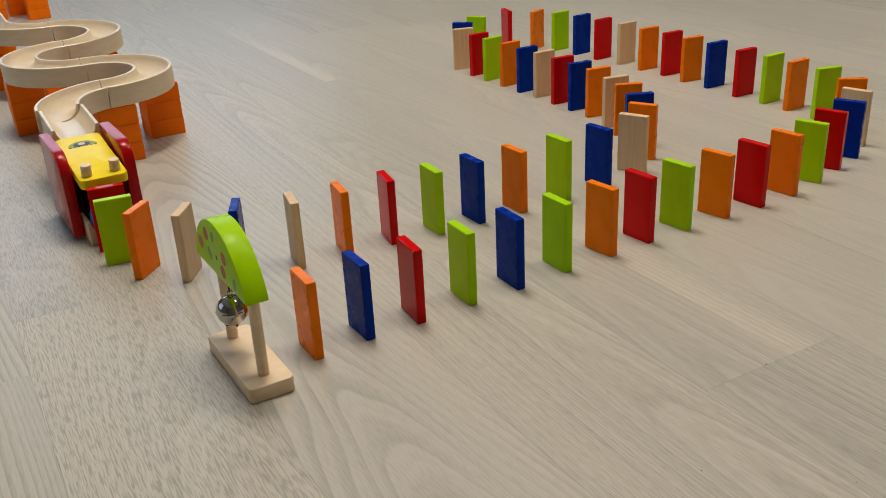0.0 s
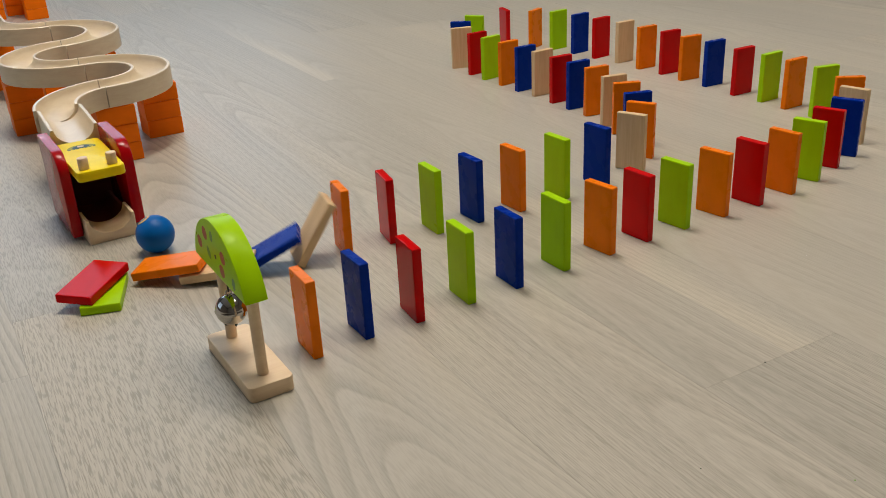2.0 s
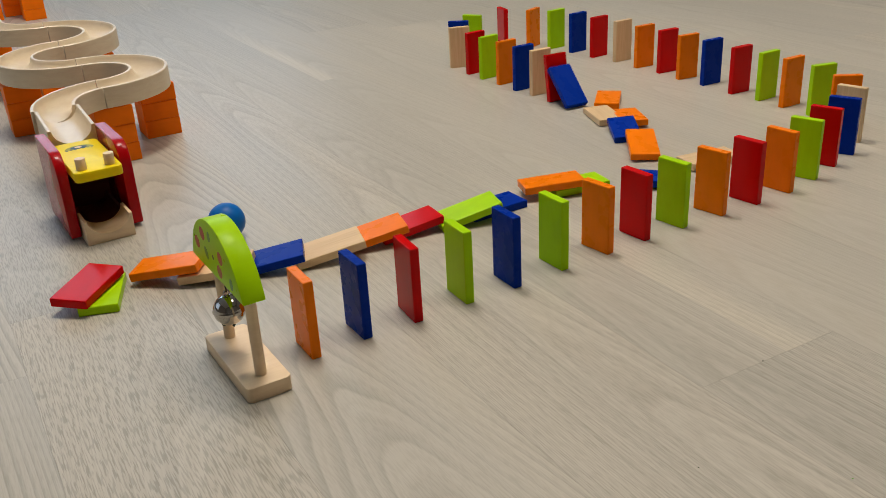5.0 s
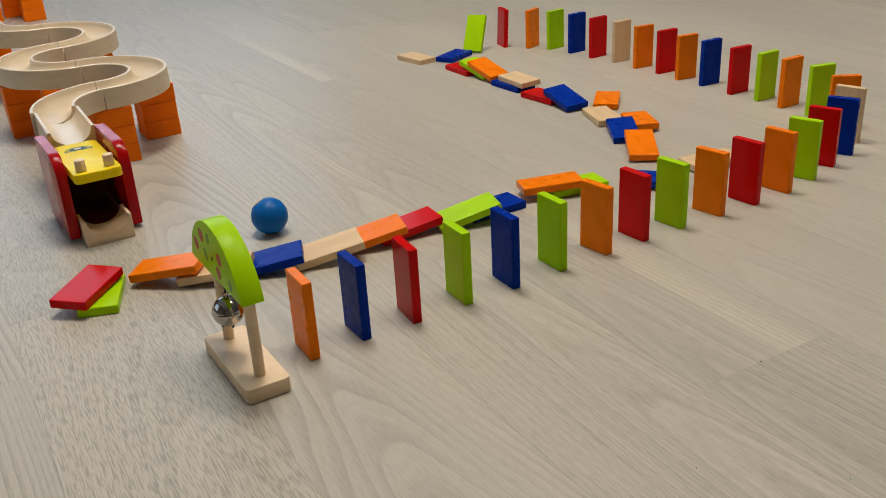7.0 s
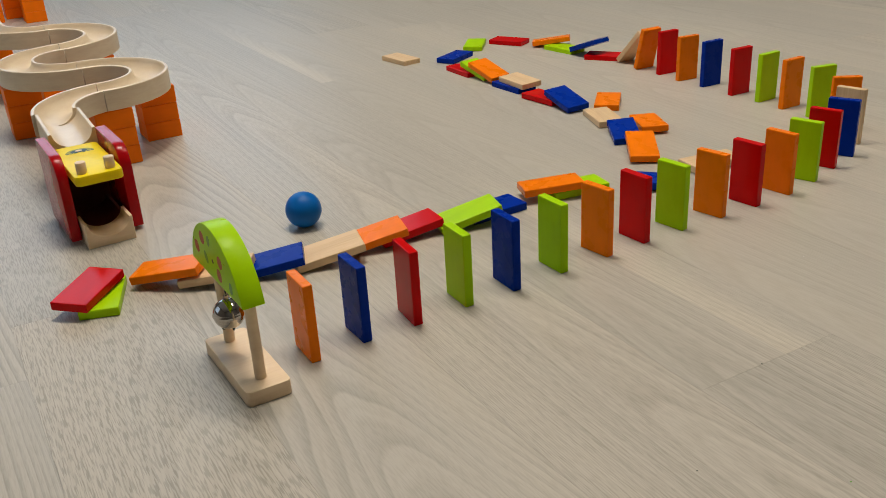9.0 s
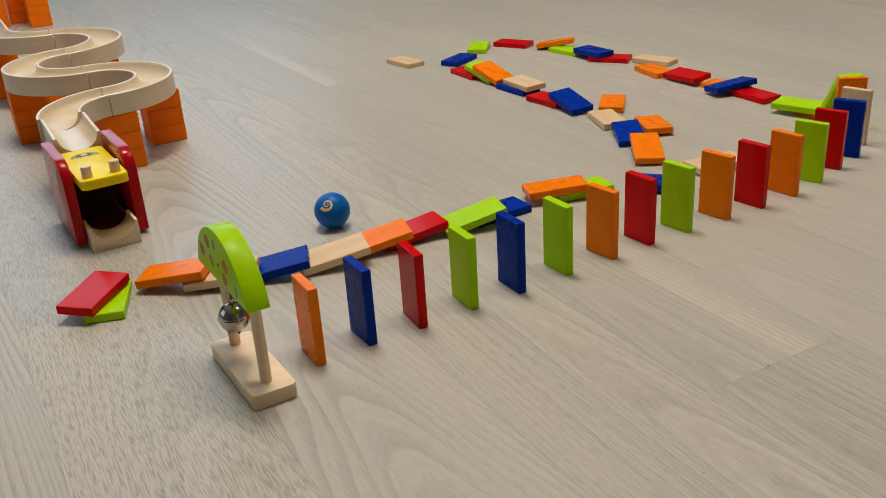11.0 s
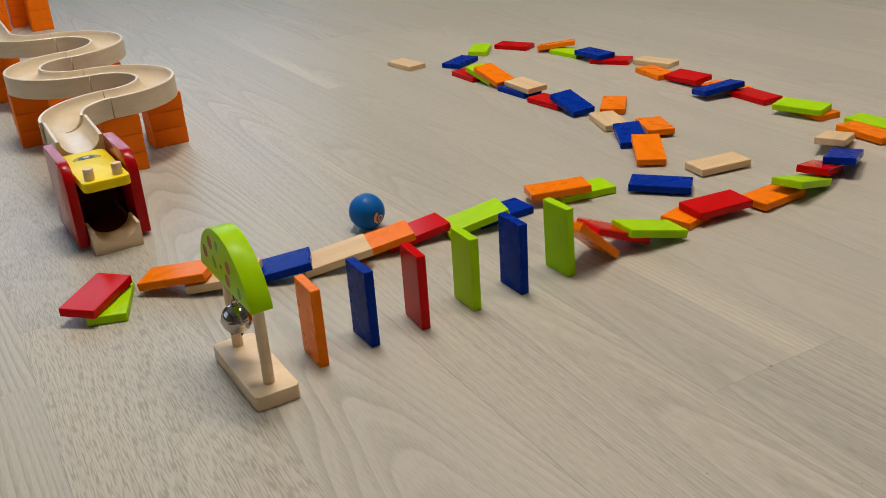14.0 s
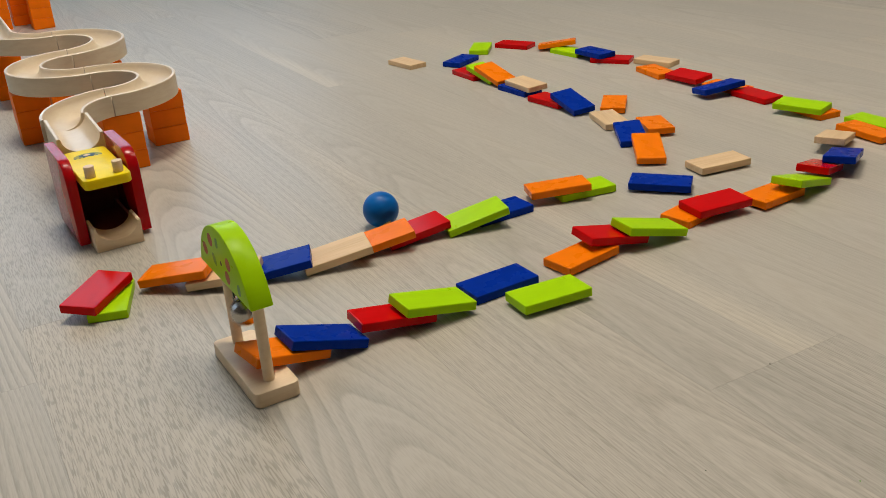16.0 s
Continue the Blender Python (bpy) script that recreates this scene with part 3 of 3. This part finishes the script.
def bell_tree():
    e = tagged(new("bell_tree"), "wooden toy tree with a green crown and a hanging chrome bell", "toy tree")
    e.matrix_world = TREE
    w, l, t = 0.0340, 0.0945, 0.0120
    bm = prism(rounded(w, l, 0.0045), t, pose(w / 2 - 0.0006, l / 2 - 0.0016, 0), 0.0009)
    shade_by_angle(part("base", bm, "beech", e, "pale beech base block with rounded corners"))
    for y in (0.0144, 0.0794):
        shade_by_angle(part("post", tube(0.0042, 0.074, 24, 0.0, pose(0.0160, y, t - 0.002)), "beech", e))
    # the crown: a half disc with soft rims
    mid, low, top, half = 0.0500, 0.0775, 0.1202, 0.0535
    rad = (half ** 2 + (top - low) ** 2) / (2 * (top - low))
    cz = top - rad
    a0 = math.asin((low - cz) / rad)
    arc = [(rad * math.cos(a0 + (math.pi - 2 * a0) * k / 40), cz + rad * math.sin(a0 + (math.pi - 2 * a0) * k / 40)) for k in range(41)]
    x0, x1 = 0.0056, 0.0220
    stand = Matrix(((0, 0, 1, x0), (1, 0, 0, mid), (0, 1, 0, 0), (0, 0, 0, 1)))
    crown = part("crown", prism(arc, x1 - x0, stand, 0.0008), "green", e, "lime green half-round crown with printed leaves and apples")
    shade_by_angle(crown)

    def spot(y, z, r, mat, name, stretch=1.0, lean=0):
        ring = [(r * math.cos(2 * math.pi * k / 20), r * stretch * math.sin(2 * math.pi * k / 20)) for k in range(20)]
        m = Matrix(((0, 0, -1, x0 + 0.00002), (1, 0, 0, y), (0, 1, 0, z), (0, 0, 0, 1))) @ pose(0, 0, 0, 0, 0, lean)
        part(name, prism(ring, 0.00012, m), mat, crown)

    for y, z, r in ((0.0690, 0.1055, 0.0052), (0.0850, 0.0935, 0.0050), (0.0335, 0.0985, 0.0050), (0.0390, 0.0865, 0.0050)):
        spot(y, z, r, "print_red", "printed_apple")
    for y, z, r, lean in ((0.0535, 0.1080, 0.0030, 20), (0.0650, 0.0915, 0.0034, -30), (0.0160, 0.0855, 0.0032, 10)):
        spot(y, z, r, "print_green", "printed_leaf", 1.5, lean)
    spot(0.0500, 0.0935, 0.0018, "dark", "printed_dot")
    px, py, pz = BELL_PIVOT
    cord = tube(0.0007, low - pz + 0.004, 10, 0.0, pose(px, py, pz - 0.002))
    part("cord", cord, "dark", e, "short dark cord")
    # the bell: two shells with a seam, a slot with round ends and a loop on top
    r = 0.0118
    bm = bmesh.new()
    rings = 28
    prof = []
    for k in range(rings + 1):
        a = math.pi * k / rings
        rr, z = r * math.sin(a), r * math.cos(a)
        if abs(z) < 0.0006:
            rr += 0.0005
        prof.append((max(rr, 0.0), z))
    sides = 40
    loops = [[bm.verts.new((rr * math.cos(2 * math.pi * j / sides), rr * math.sin(2 * math.pi * j / sides), z)) for j in range(sides)] for rr, z in prof[1:-1]]
    for a, b in zip(loops, loops[1:]):
        for j in range(sides):
            bm.faces.new((a[j], a[(j + 1) % sides], b[(j + 1) % sides], b[j]))
    bm.faces.new(loops[0])
    bm.faces.new(loops[-1])
    bmesh.ops.translate(bm, verts=bm.verts, vec=(0, 0, -r - 0.0045))
    bell = part("bell", bm, "chrome", e, "round chrome jingle bell", pose(px, py, pz), True)
    bm = bmesh.new()
    big, small = 0.0021, 0.0006
    vs = [[bm.verts.new(((big + small * math.cos(b)) * math.cos(a), small * math.sin(b), (big + small * math.cos(b)) * math.sin(a) - 0.0026)) for b in [2 * math.pi * q / 8 for q in range(8)]] for a in [2 * math.pi * p / 20 for p in range(20)]]
    for p in range(20):
        for q in range(8):
            bm.faces.new((vs[p][q], vs[(p + 1) % 20][q], vs[(p + 1) % 20][(q + 1) % 8], vs[p][(q + 1) % 8]))
    part("loop", bm, "chrome", bell, "", None, True)
    for turn in (0, 90):
        slot = box(0.0012, 0.013, 0.0016, (0, 0, -2 * r - 0.0038), 0.0005)
        slot.transform(pose(0, 0, 0, 0, 0, turn))
        part("slot", slot, "dark", bell, "dark slot")
    for dx, dy in ((0.0058, 0), (-0.0058, 0), (0, 0.0058), (0, -0.0058)):
        dot = bmesh.new()
        bmesh.ops.create_uvsphere(dot, u_segments=12, v_segments=8, radius=0.0017)
        dot.transform(Matrix.Translation(Vector((dx, dy, 0)) + Vector((0, 0, -r - 0.0045 - math.sqrt(r * r - dx * dx - dy * dy) + 0.0011))))
        part("slot_end", dot, "dark", bell)
    return e, bell


tree, bell = bell_tree()


def bell_rows():
    swing = [(0, 0), (15.22, 0), (15.3, 14), (15.4, 36), (15.5, 57), (15.6, 67), (15.7, 68), (15.8, 52), (15.9, 22), (16.0, -26)]
    return [(t, Matrix.Translation(BELL_PIVOT) @ pose(0, 0, 0, 0, a, 0)) for t, a in swing]


# ---------------------------------------------------------------- marble run: chute
def chute():
    e = tagged(new("chute"), "red and yellow wooden ball chute at the end of the track", "toy chute")
    e.matrix_world = TOY @ pose(0.0012, -0.0024, 0, 0, 0, 2.2)
    # ramp block with a round groove along it
    w, hgt = 0.0470, 0.0247
    out = [(-w / 2, 0), (w / 2, 0), (w / 2, hgt)]
    for k in range(25):
        a = math.pi * k / 24
        out.append((0.0205 * math.cos(a), hgt - 0.0155 * math.sin(a)))
    out.append((-w / 2, hgt))
    stand = Matrix(((1, 0, 0, 0), (0, 0, 1, 0.0), (0, 1, 0, 0), (0, 0, 0, 1)))
    shade_by_angle(part("ramp", prism(out, 0.034, stand, 0.0006), "beech", e, "pale beech ramp block with a round groove"))
    # unseen trough behind the ramp, coloured dark to paint in the shade there
    behind = Matrix(((1, 0, 0, 0), (0, 0, 1, 0.0342), (0, 0.72, 0, 0), (0, 0, 0, 1)))
    part("trough", prism(out, 0.0655, behind), "inside", e, "unseen trough of the chute, shade put into its dark red colour")
    # side panels with a rounded upper front corner
    for s in (-1, 1):
        r = 0.022
        prof = [(0.0195, 0.0045), (0.110, 0.0045), (0.110, 0.0905)]
        prof += [(0.0195 + r - r * math.sin(radians(a)), 0.0905 - r + r * math.cos(radians(a))) for a in range(0, 91, 9)]
        m = Matrix(((0, 0, 1, -0.0350 if s < 0 else 0.0262), (1, 0, 0, 0), (0, 1, 0, 0), (0, 0, 0, 1)))
        shade_by_angle(part("side_panel", prism(prof, 0.0102 if s < 0 else 0.0112, m, 0.0011), "panel_red", e, "glossy dark red side panel with a rounded corner"))
    # added board keeps light out at the back, in the same painted shade
    part("light_stop_board", box(0.0518, 0.006, 0.0670, (0.00125, 0.1030, 0.0340), 0.0005), "inside", e)
    # lid with rounded front, hinged at its back
    w, l, t = 0.0462, 0.111, 0.0100
    bm = prism(rounded(w, l, 0.006), t, pose(0, -l / 2, -t), 0.0012)
    lid = shade_by_angle(part("lid", bm, "yellow", e, "glossy yellow lid with two wooden pegs", pose(LID_X, LID_HINGE[0], LID_HINGE[1])))
    for x in (-0.0135, 0.0135):
        shade_by_angle(part("peg", tube(0.0050, 0.0125, 24, 0.0005, pose(x, -0.0995, -0.001)), "beech", lid, "round wooden peg"))
    # printed emblem: an arch with a ring and a row of unreadable marks
    arch = []
    for k in range(25):
        a = math.pi * k / 24
        arch.append((0.0145 * math.cos(a), 0.0125 * math.sin(a)))
    part("emblem", prism(arch, 0.00012, pose(0, -0.0285, 0)), "print_pale", lid, "pale green arched emblem")
    ring_out = [(0.0085 * math.cos(2 * math.pi * k / 24), 0.0050 * math.sin(2 * math.pi * k / 24)) for k in range(24)]
    part("emblem_disc", prism(ring_out, 0.00012, pose(0, -0.0242, 0.00014)), "print_blue", lid)
    ring_in = [(0.0036 * math.cos(2 * math.pi * k / 20), 0.0030 * math.sin(2 * math.pi * k / 20)) for k in range(20)]
    part("emblem_mark", prism(ring_in, 0.00012, pose(0, -0.0232, 0.00028)), "print_white", lid)
    for k in (0, 1, 2, 4, 5, 6):
        part("printed_bar", box(0.0026, 0.0016, 0.0002, (-0.0126 + 0.0042 * k, -0.0292, 0.00005)), "print_blue", lid)
    return e, lid


LID_X, LID_HINGE, LID_AXLE = 0.0008, (0.108, 0.0760), -0.050
chute_thing, lid = chute()


def lid_rows():
    """The lid rocks on an axle near its middle while the ball passes under it."""
    at = Matrix.Translation((LID_X, *LID_HINGE))
    axle = Matrix.Translation((0, LID_AXLE, -0.005))
    tilt = ((0, 7.5), (0.3, 12.5), (0.55, 13.5), (0.7, 10.5), (0.8, 8.2), (1.0, 2.2), (1.2, 0.6), (1.5, 0), (16, 0))
    return [(t, at @ axle @ pose(0, 0, 0, a, 0, 0) @ axle.inverted()) for t, a in tilt]


# ---------------------------------------------------------------- marble run: rails and piers
RAIL_W, RAIL_H, GROOVE = 0.0490, 0.0255, 0.0205


def rail_section():
    """Half-open channel: outside walls, level rims and a round groove. Offsets across, heights from the rim."""
    pts = [(-RAIL_W / 2, -RAIL_H), (-RAIL_W / 2, -0.0007), (-RAIL_W / 2 + 0.0007, 0)]
    pts.append((-GROOVE - 0.0006, 0))
    for k in range(15):
        a = math.pi * k / 14
        pts.append((-GROOVE * math.cos(a), -0.0006 - 0.0165 * math.sin(a)))
    pts += [(GROOVE + 0.0006, 0), (RAIL_W / 2 - 0.0007, 0), (RAIL_W / 2, -0.0007), (RAIL_W / 2, -RAIL_H)]
    return pts


def sweep(line):
    """A rail along a line of (x, y, rim height, heading)."""
    sec = rail_section()
    bm = bmesh.new()
    rows = []
    for x, y, z, a in line:
        nx, ny = -math.sin(a), math.cos(a)
        rows.append([bm.verts.new((x + nx * o, y + ny * o, z + dz)) for o, dz in sec])
    n = len(sec)
    for a, b in zip(rows, rows[1:]):
        for j in range(n):
            bm.faces.new((a[j], a[(j + 1) % n], b[(j + 1) % n], b[j]))
    mid = n // 2
    for row in (rows[0], rows[-1]):  # end faces, fanned from the two lower corners
        for j in range(1, n - 2):
            bm.faces.new((row[0] if j < mid else row[-1], row[j], row[j + 1]))
        bm.faces.new((row[0], row[mid], row[-1]))
    return bm


def bend(cx, cy, r, a0, a1, z0, z1, n=28, start=0.0, end=0.0):
    """An arc from angle a0 to a1 round (cx, cy), with straight ends of the given lengths."""
    out = []
    for k in range(n + 1):
        u = k / n
        a = radians(a0 + (a1 - a0) * u)
        heading = a + (math.pi / 2 if a1 > a0 else -math.pi / 2)
        out.append((cx + r * math.cos(a), cy + r * math.sin(a), z0 + (z1 - z0) * u, heading))
    if start:
        x, y, z, a = out[0]
        out.insert(0, (x - start * math.cos(a), y - start * math.sin(a), z, a))
    if end:
        x, y, z, a = out[-1]
        out.append((x + end * math.cos(a), y + end * math.sin(a), z, a))
    return out


def rail(line, label):
    ob = part("track_rail", sweep(line), "rail", None, "", TOY.copy())
    shade_by_angle(ob, 40)
    return tagged(ob, label, "track rail", "rails of the marble run")


R1 = 0.0650
JX = 0.0600  # the joints lie on one line
rail([(0, 0.113, 0.0895, math.pi / 2), (0, 0.2005, 0.0915, math.pi / 2)], "straight pale maple rail leading into the chute")
rail(bend(0.0575, 0.2010, 0.0605 + 0.0005, 180, 90, 0.0918, 0.0965, 20, 0.0, JX - 0.0575 - 0.0005), "quarter-round pale maple rail above the chute")
rail(bend(0.0690, 0.2625 + R1, R1, -90, 90, 0.0965, 0.1000, 28, 0.0690 - JX - 0.0005, 0.0690 - JX - 0.0005), "half-round pale maple rail on orange blocks")
rail(bend(0.0545, 0.3925 + R1, R1, 270, 90, 0.1000, 0.1035, 28, JX - 0.0545 - 0.0005, JX - 0.0545 - 0.0005), "half-round pale maple rail on orange blocks")
rail(bend(0.0620, 0.5225 + R1, R1, -90, 90, 0.1035, 0.1115, 28, 0.0620 - JX - 0.0005, 0.0620 - JX - 0.0005), "half-round pale maple rail on orange blocks")
rail(bend(0.0480, 0.6525 + R1, R1, 270, 180, 0.1115, 0.1150, 20, JX - 0.0480 - 0.0005), "quarter-round pale maple rail on orange blocks")
rail([(0.0480 - R1, 0.7180, 0.1150, math.pi / 2), (0.0480 - R1, 0.9000, 0.1190, math.pi / 2)], "straight pale maple rail running on to the far towers")

BLOCK, LAYER = 0.0460, 0.0235


def pier(x, y, layers, rest=0.0, turn=0.0, label="orange wooden building block stacked under the track"):
    """A stack of blocks, each a thing of its own; rest: height of a thin pad on top."""
    rng = random.Random(int(x * 1e4) * 31 + int(y * 1e4))
    for k in range(layers):
        hgt = LAYER - 0.0002
        m = TOY @ pose(x + rng.uniform(-4e-4, 4e-4), y + rng.uniform(-4e-4, 4e-4), LAYER * k, 0, 0, turn + rng.uniform(-0.6, 0.6))
        ob = part("building_block", block_mesh, "block", None, "", m)
        tagged(ob, label, "building block", "orange blocks of the marble run")
    if rest > 0.001:
        bm = box(BLOCK - 0.002, BLOCK - 0.002, rest, (0, 0, rest / 2), 0.0006)
        ob = part("spacer_block", bm, "block", None, "", TOY @ pose(x, y, LAYER * layers))
        tagged(ob, "thin orange wooden spacer under the track", "building block", "orange blocks of the marble run")


block_mesh = finish(box(BLOCK, BLOCK, LAYER - 0.0002, (0, 0, LAYER / 2), 0.0011), "building_block", "block")
pier(0.0665, 0.2620, 3)
pier(0.1390, 0.3400, 3)
pier(-0.0110, 0.4700, 3)
pier(0.0610, 0.3900, 3)
pier(0.1150, 0.5900, 3)
pier(0.0560, 0.6515, 3)
pier(-0.0095, 0.7700, 3)
for x, y, n in ((0.135, 1.444, 9), (0.104, 1.540, 9), (0.050, 1.500, 9)):
    pier(x, y, n, 0.0, 0.0, "orange wooden building block of a far tower")


# ---------------------------------------------------------------- floor
BOARD_W = 0.1332
# how the boards that lie nearest are cut, counted across the floor
CUTS = {-2: "oak_arched", -1: "oak_coarse", 0: "oak_arched", 1: "oak_fine", 2: "oak_fine"}
# boards with a pale streak: count across the floor, and where they begin
SAPWOOD = {(2, 0.38): "oak_sapwood", (3, 1.35): "oak_sapwood_edge"}


def floor():
    """Oak boards on the room's grid, each with softened edges, over a dark underlay."""
    base = tagged(new("floor"), "white-oiled brushed oak board floor", "floor", "", "structure")
    base.matrix_world = GRID.copy()
    (x0, x1), (y0, y1) = ROOM_X, ROOM_Y
    sub = box(x1 - x0, y1 - y0, 0.05, ((x0 + x1) / 2, (y0 + y1) / 2, -0.0275 - 0.012))
    part("underlay", sub, "gap", base)
    rng = random.Random(5)
    known = {-1: 0.774, 2: 0.381, 3: 1.35}  # where boards are seen to end, along the boards
    first = 0.144
    n0, n1 = math.floor((x0 - first) / BOARD_W), math.ceil((x1 - first) / BOARD_W)
    shared = {}
    for k in range(n0, n1):
        a, b = max(x0, first + BOARD_W * k), min(x1, first + BOARD_W * (k + 1))
        if b - a < 0.01:
            continue
        length = BOARD_L
        y = known.get(k, rng.uniform(0, length)) % length + y0 - (y0 % length)
        y -= length * 2
        while y < y1:
            s, e = max(y0, y), min(y1, y + length)
            y += length
            if e - s < 0.02:
                continue
            cut = SAPWOOD.get((k, round(s, 2))) or CUTS.get(k) or rng.choice(("oak_quiet", "oak_quiet", "oak_fine"))
            key = (round(e - s, 3), round(b - a, 4), cut)
            if key not in shared:
                shared[key] = finish(box(e - s - 0.00014, b - a - 0.00014, 0.012, (0, 0, -0.006)), "board", cut)
            part("board", shared[key], cut, base, "", pose((a + b) / 2, (s + e) / 2, 0, 0, 0, 90))


floor()


# ---------------------------------------------------------------- specks on the floor
def crumb(x, y, r, mat, label, seed):
    rng = random.Random(seed)
    bm = bmesh.new()
    bmesh.ops.create_icosphere(bm, subdivisions=1, radius=r)
    for v in bm.verts:
        v.co *= rng.uniform(0.7, 1.25)
        v.co.z *= 0.55
    low = min(v.co.z for v in bm.verts)
    bmesh.ops.translate(bm, verts=bm.verts, vec=(0, 0, -low))
    tagged(part("crumb", bm, mat, None, "", pose(x, y, 0)), label, "crumb", "crumbs on the floor")


crumb(0.2275, 0.5601, 0.0007, "dark", "tiny dark crumb lying on the oak floor", 0)
crumb(0.2356, 0.4288, 0.0006, "print_green", "tiny dark green crumb lying on the oak floor", 1)
crumb(0.3218, 0.7282, 0.0008, "white", "tiny white crumb lying on the oak floor", 2)
crumb(0.1496, 0.4469, 0.0005, "dark", "tiny dark crumb lying on the oak floor", 3)


# ---------------------------------------------------------------- what moves
def motions():
    for i, ob in enumerate(dominoes):
        walk(ob, domino_rows(i))
    walk(blue_ball, ball_rows())
    walk(bell, bell_rows())
    walk(lid, lid_rows())


motions()
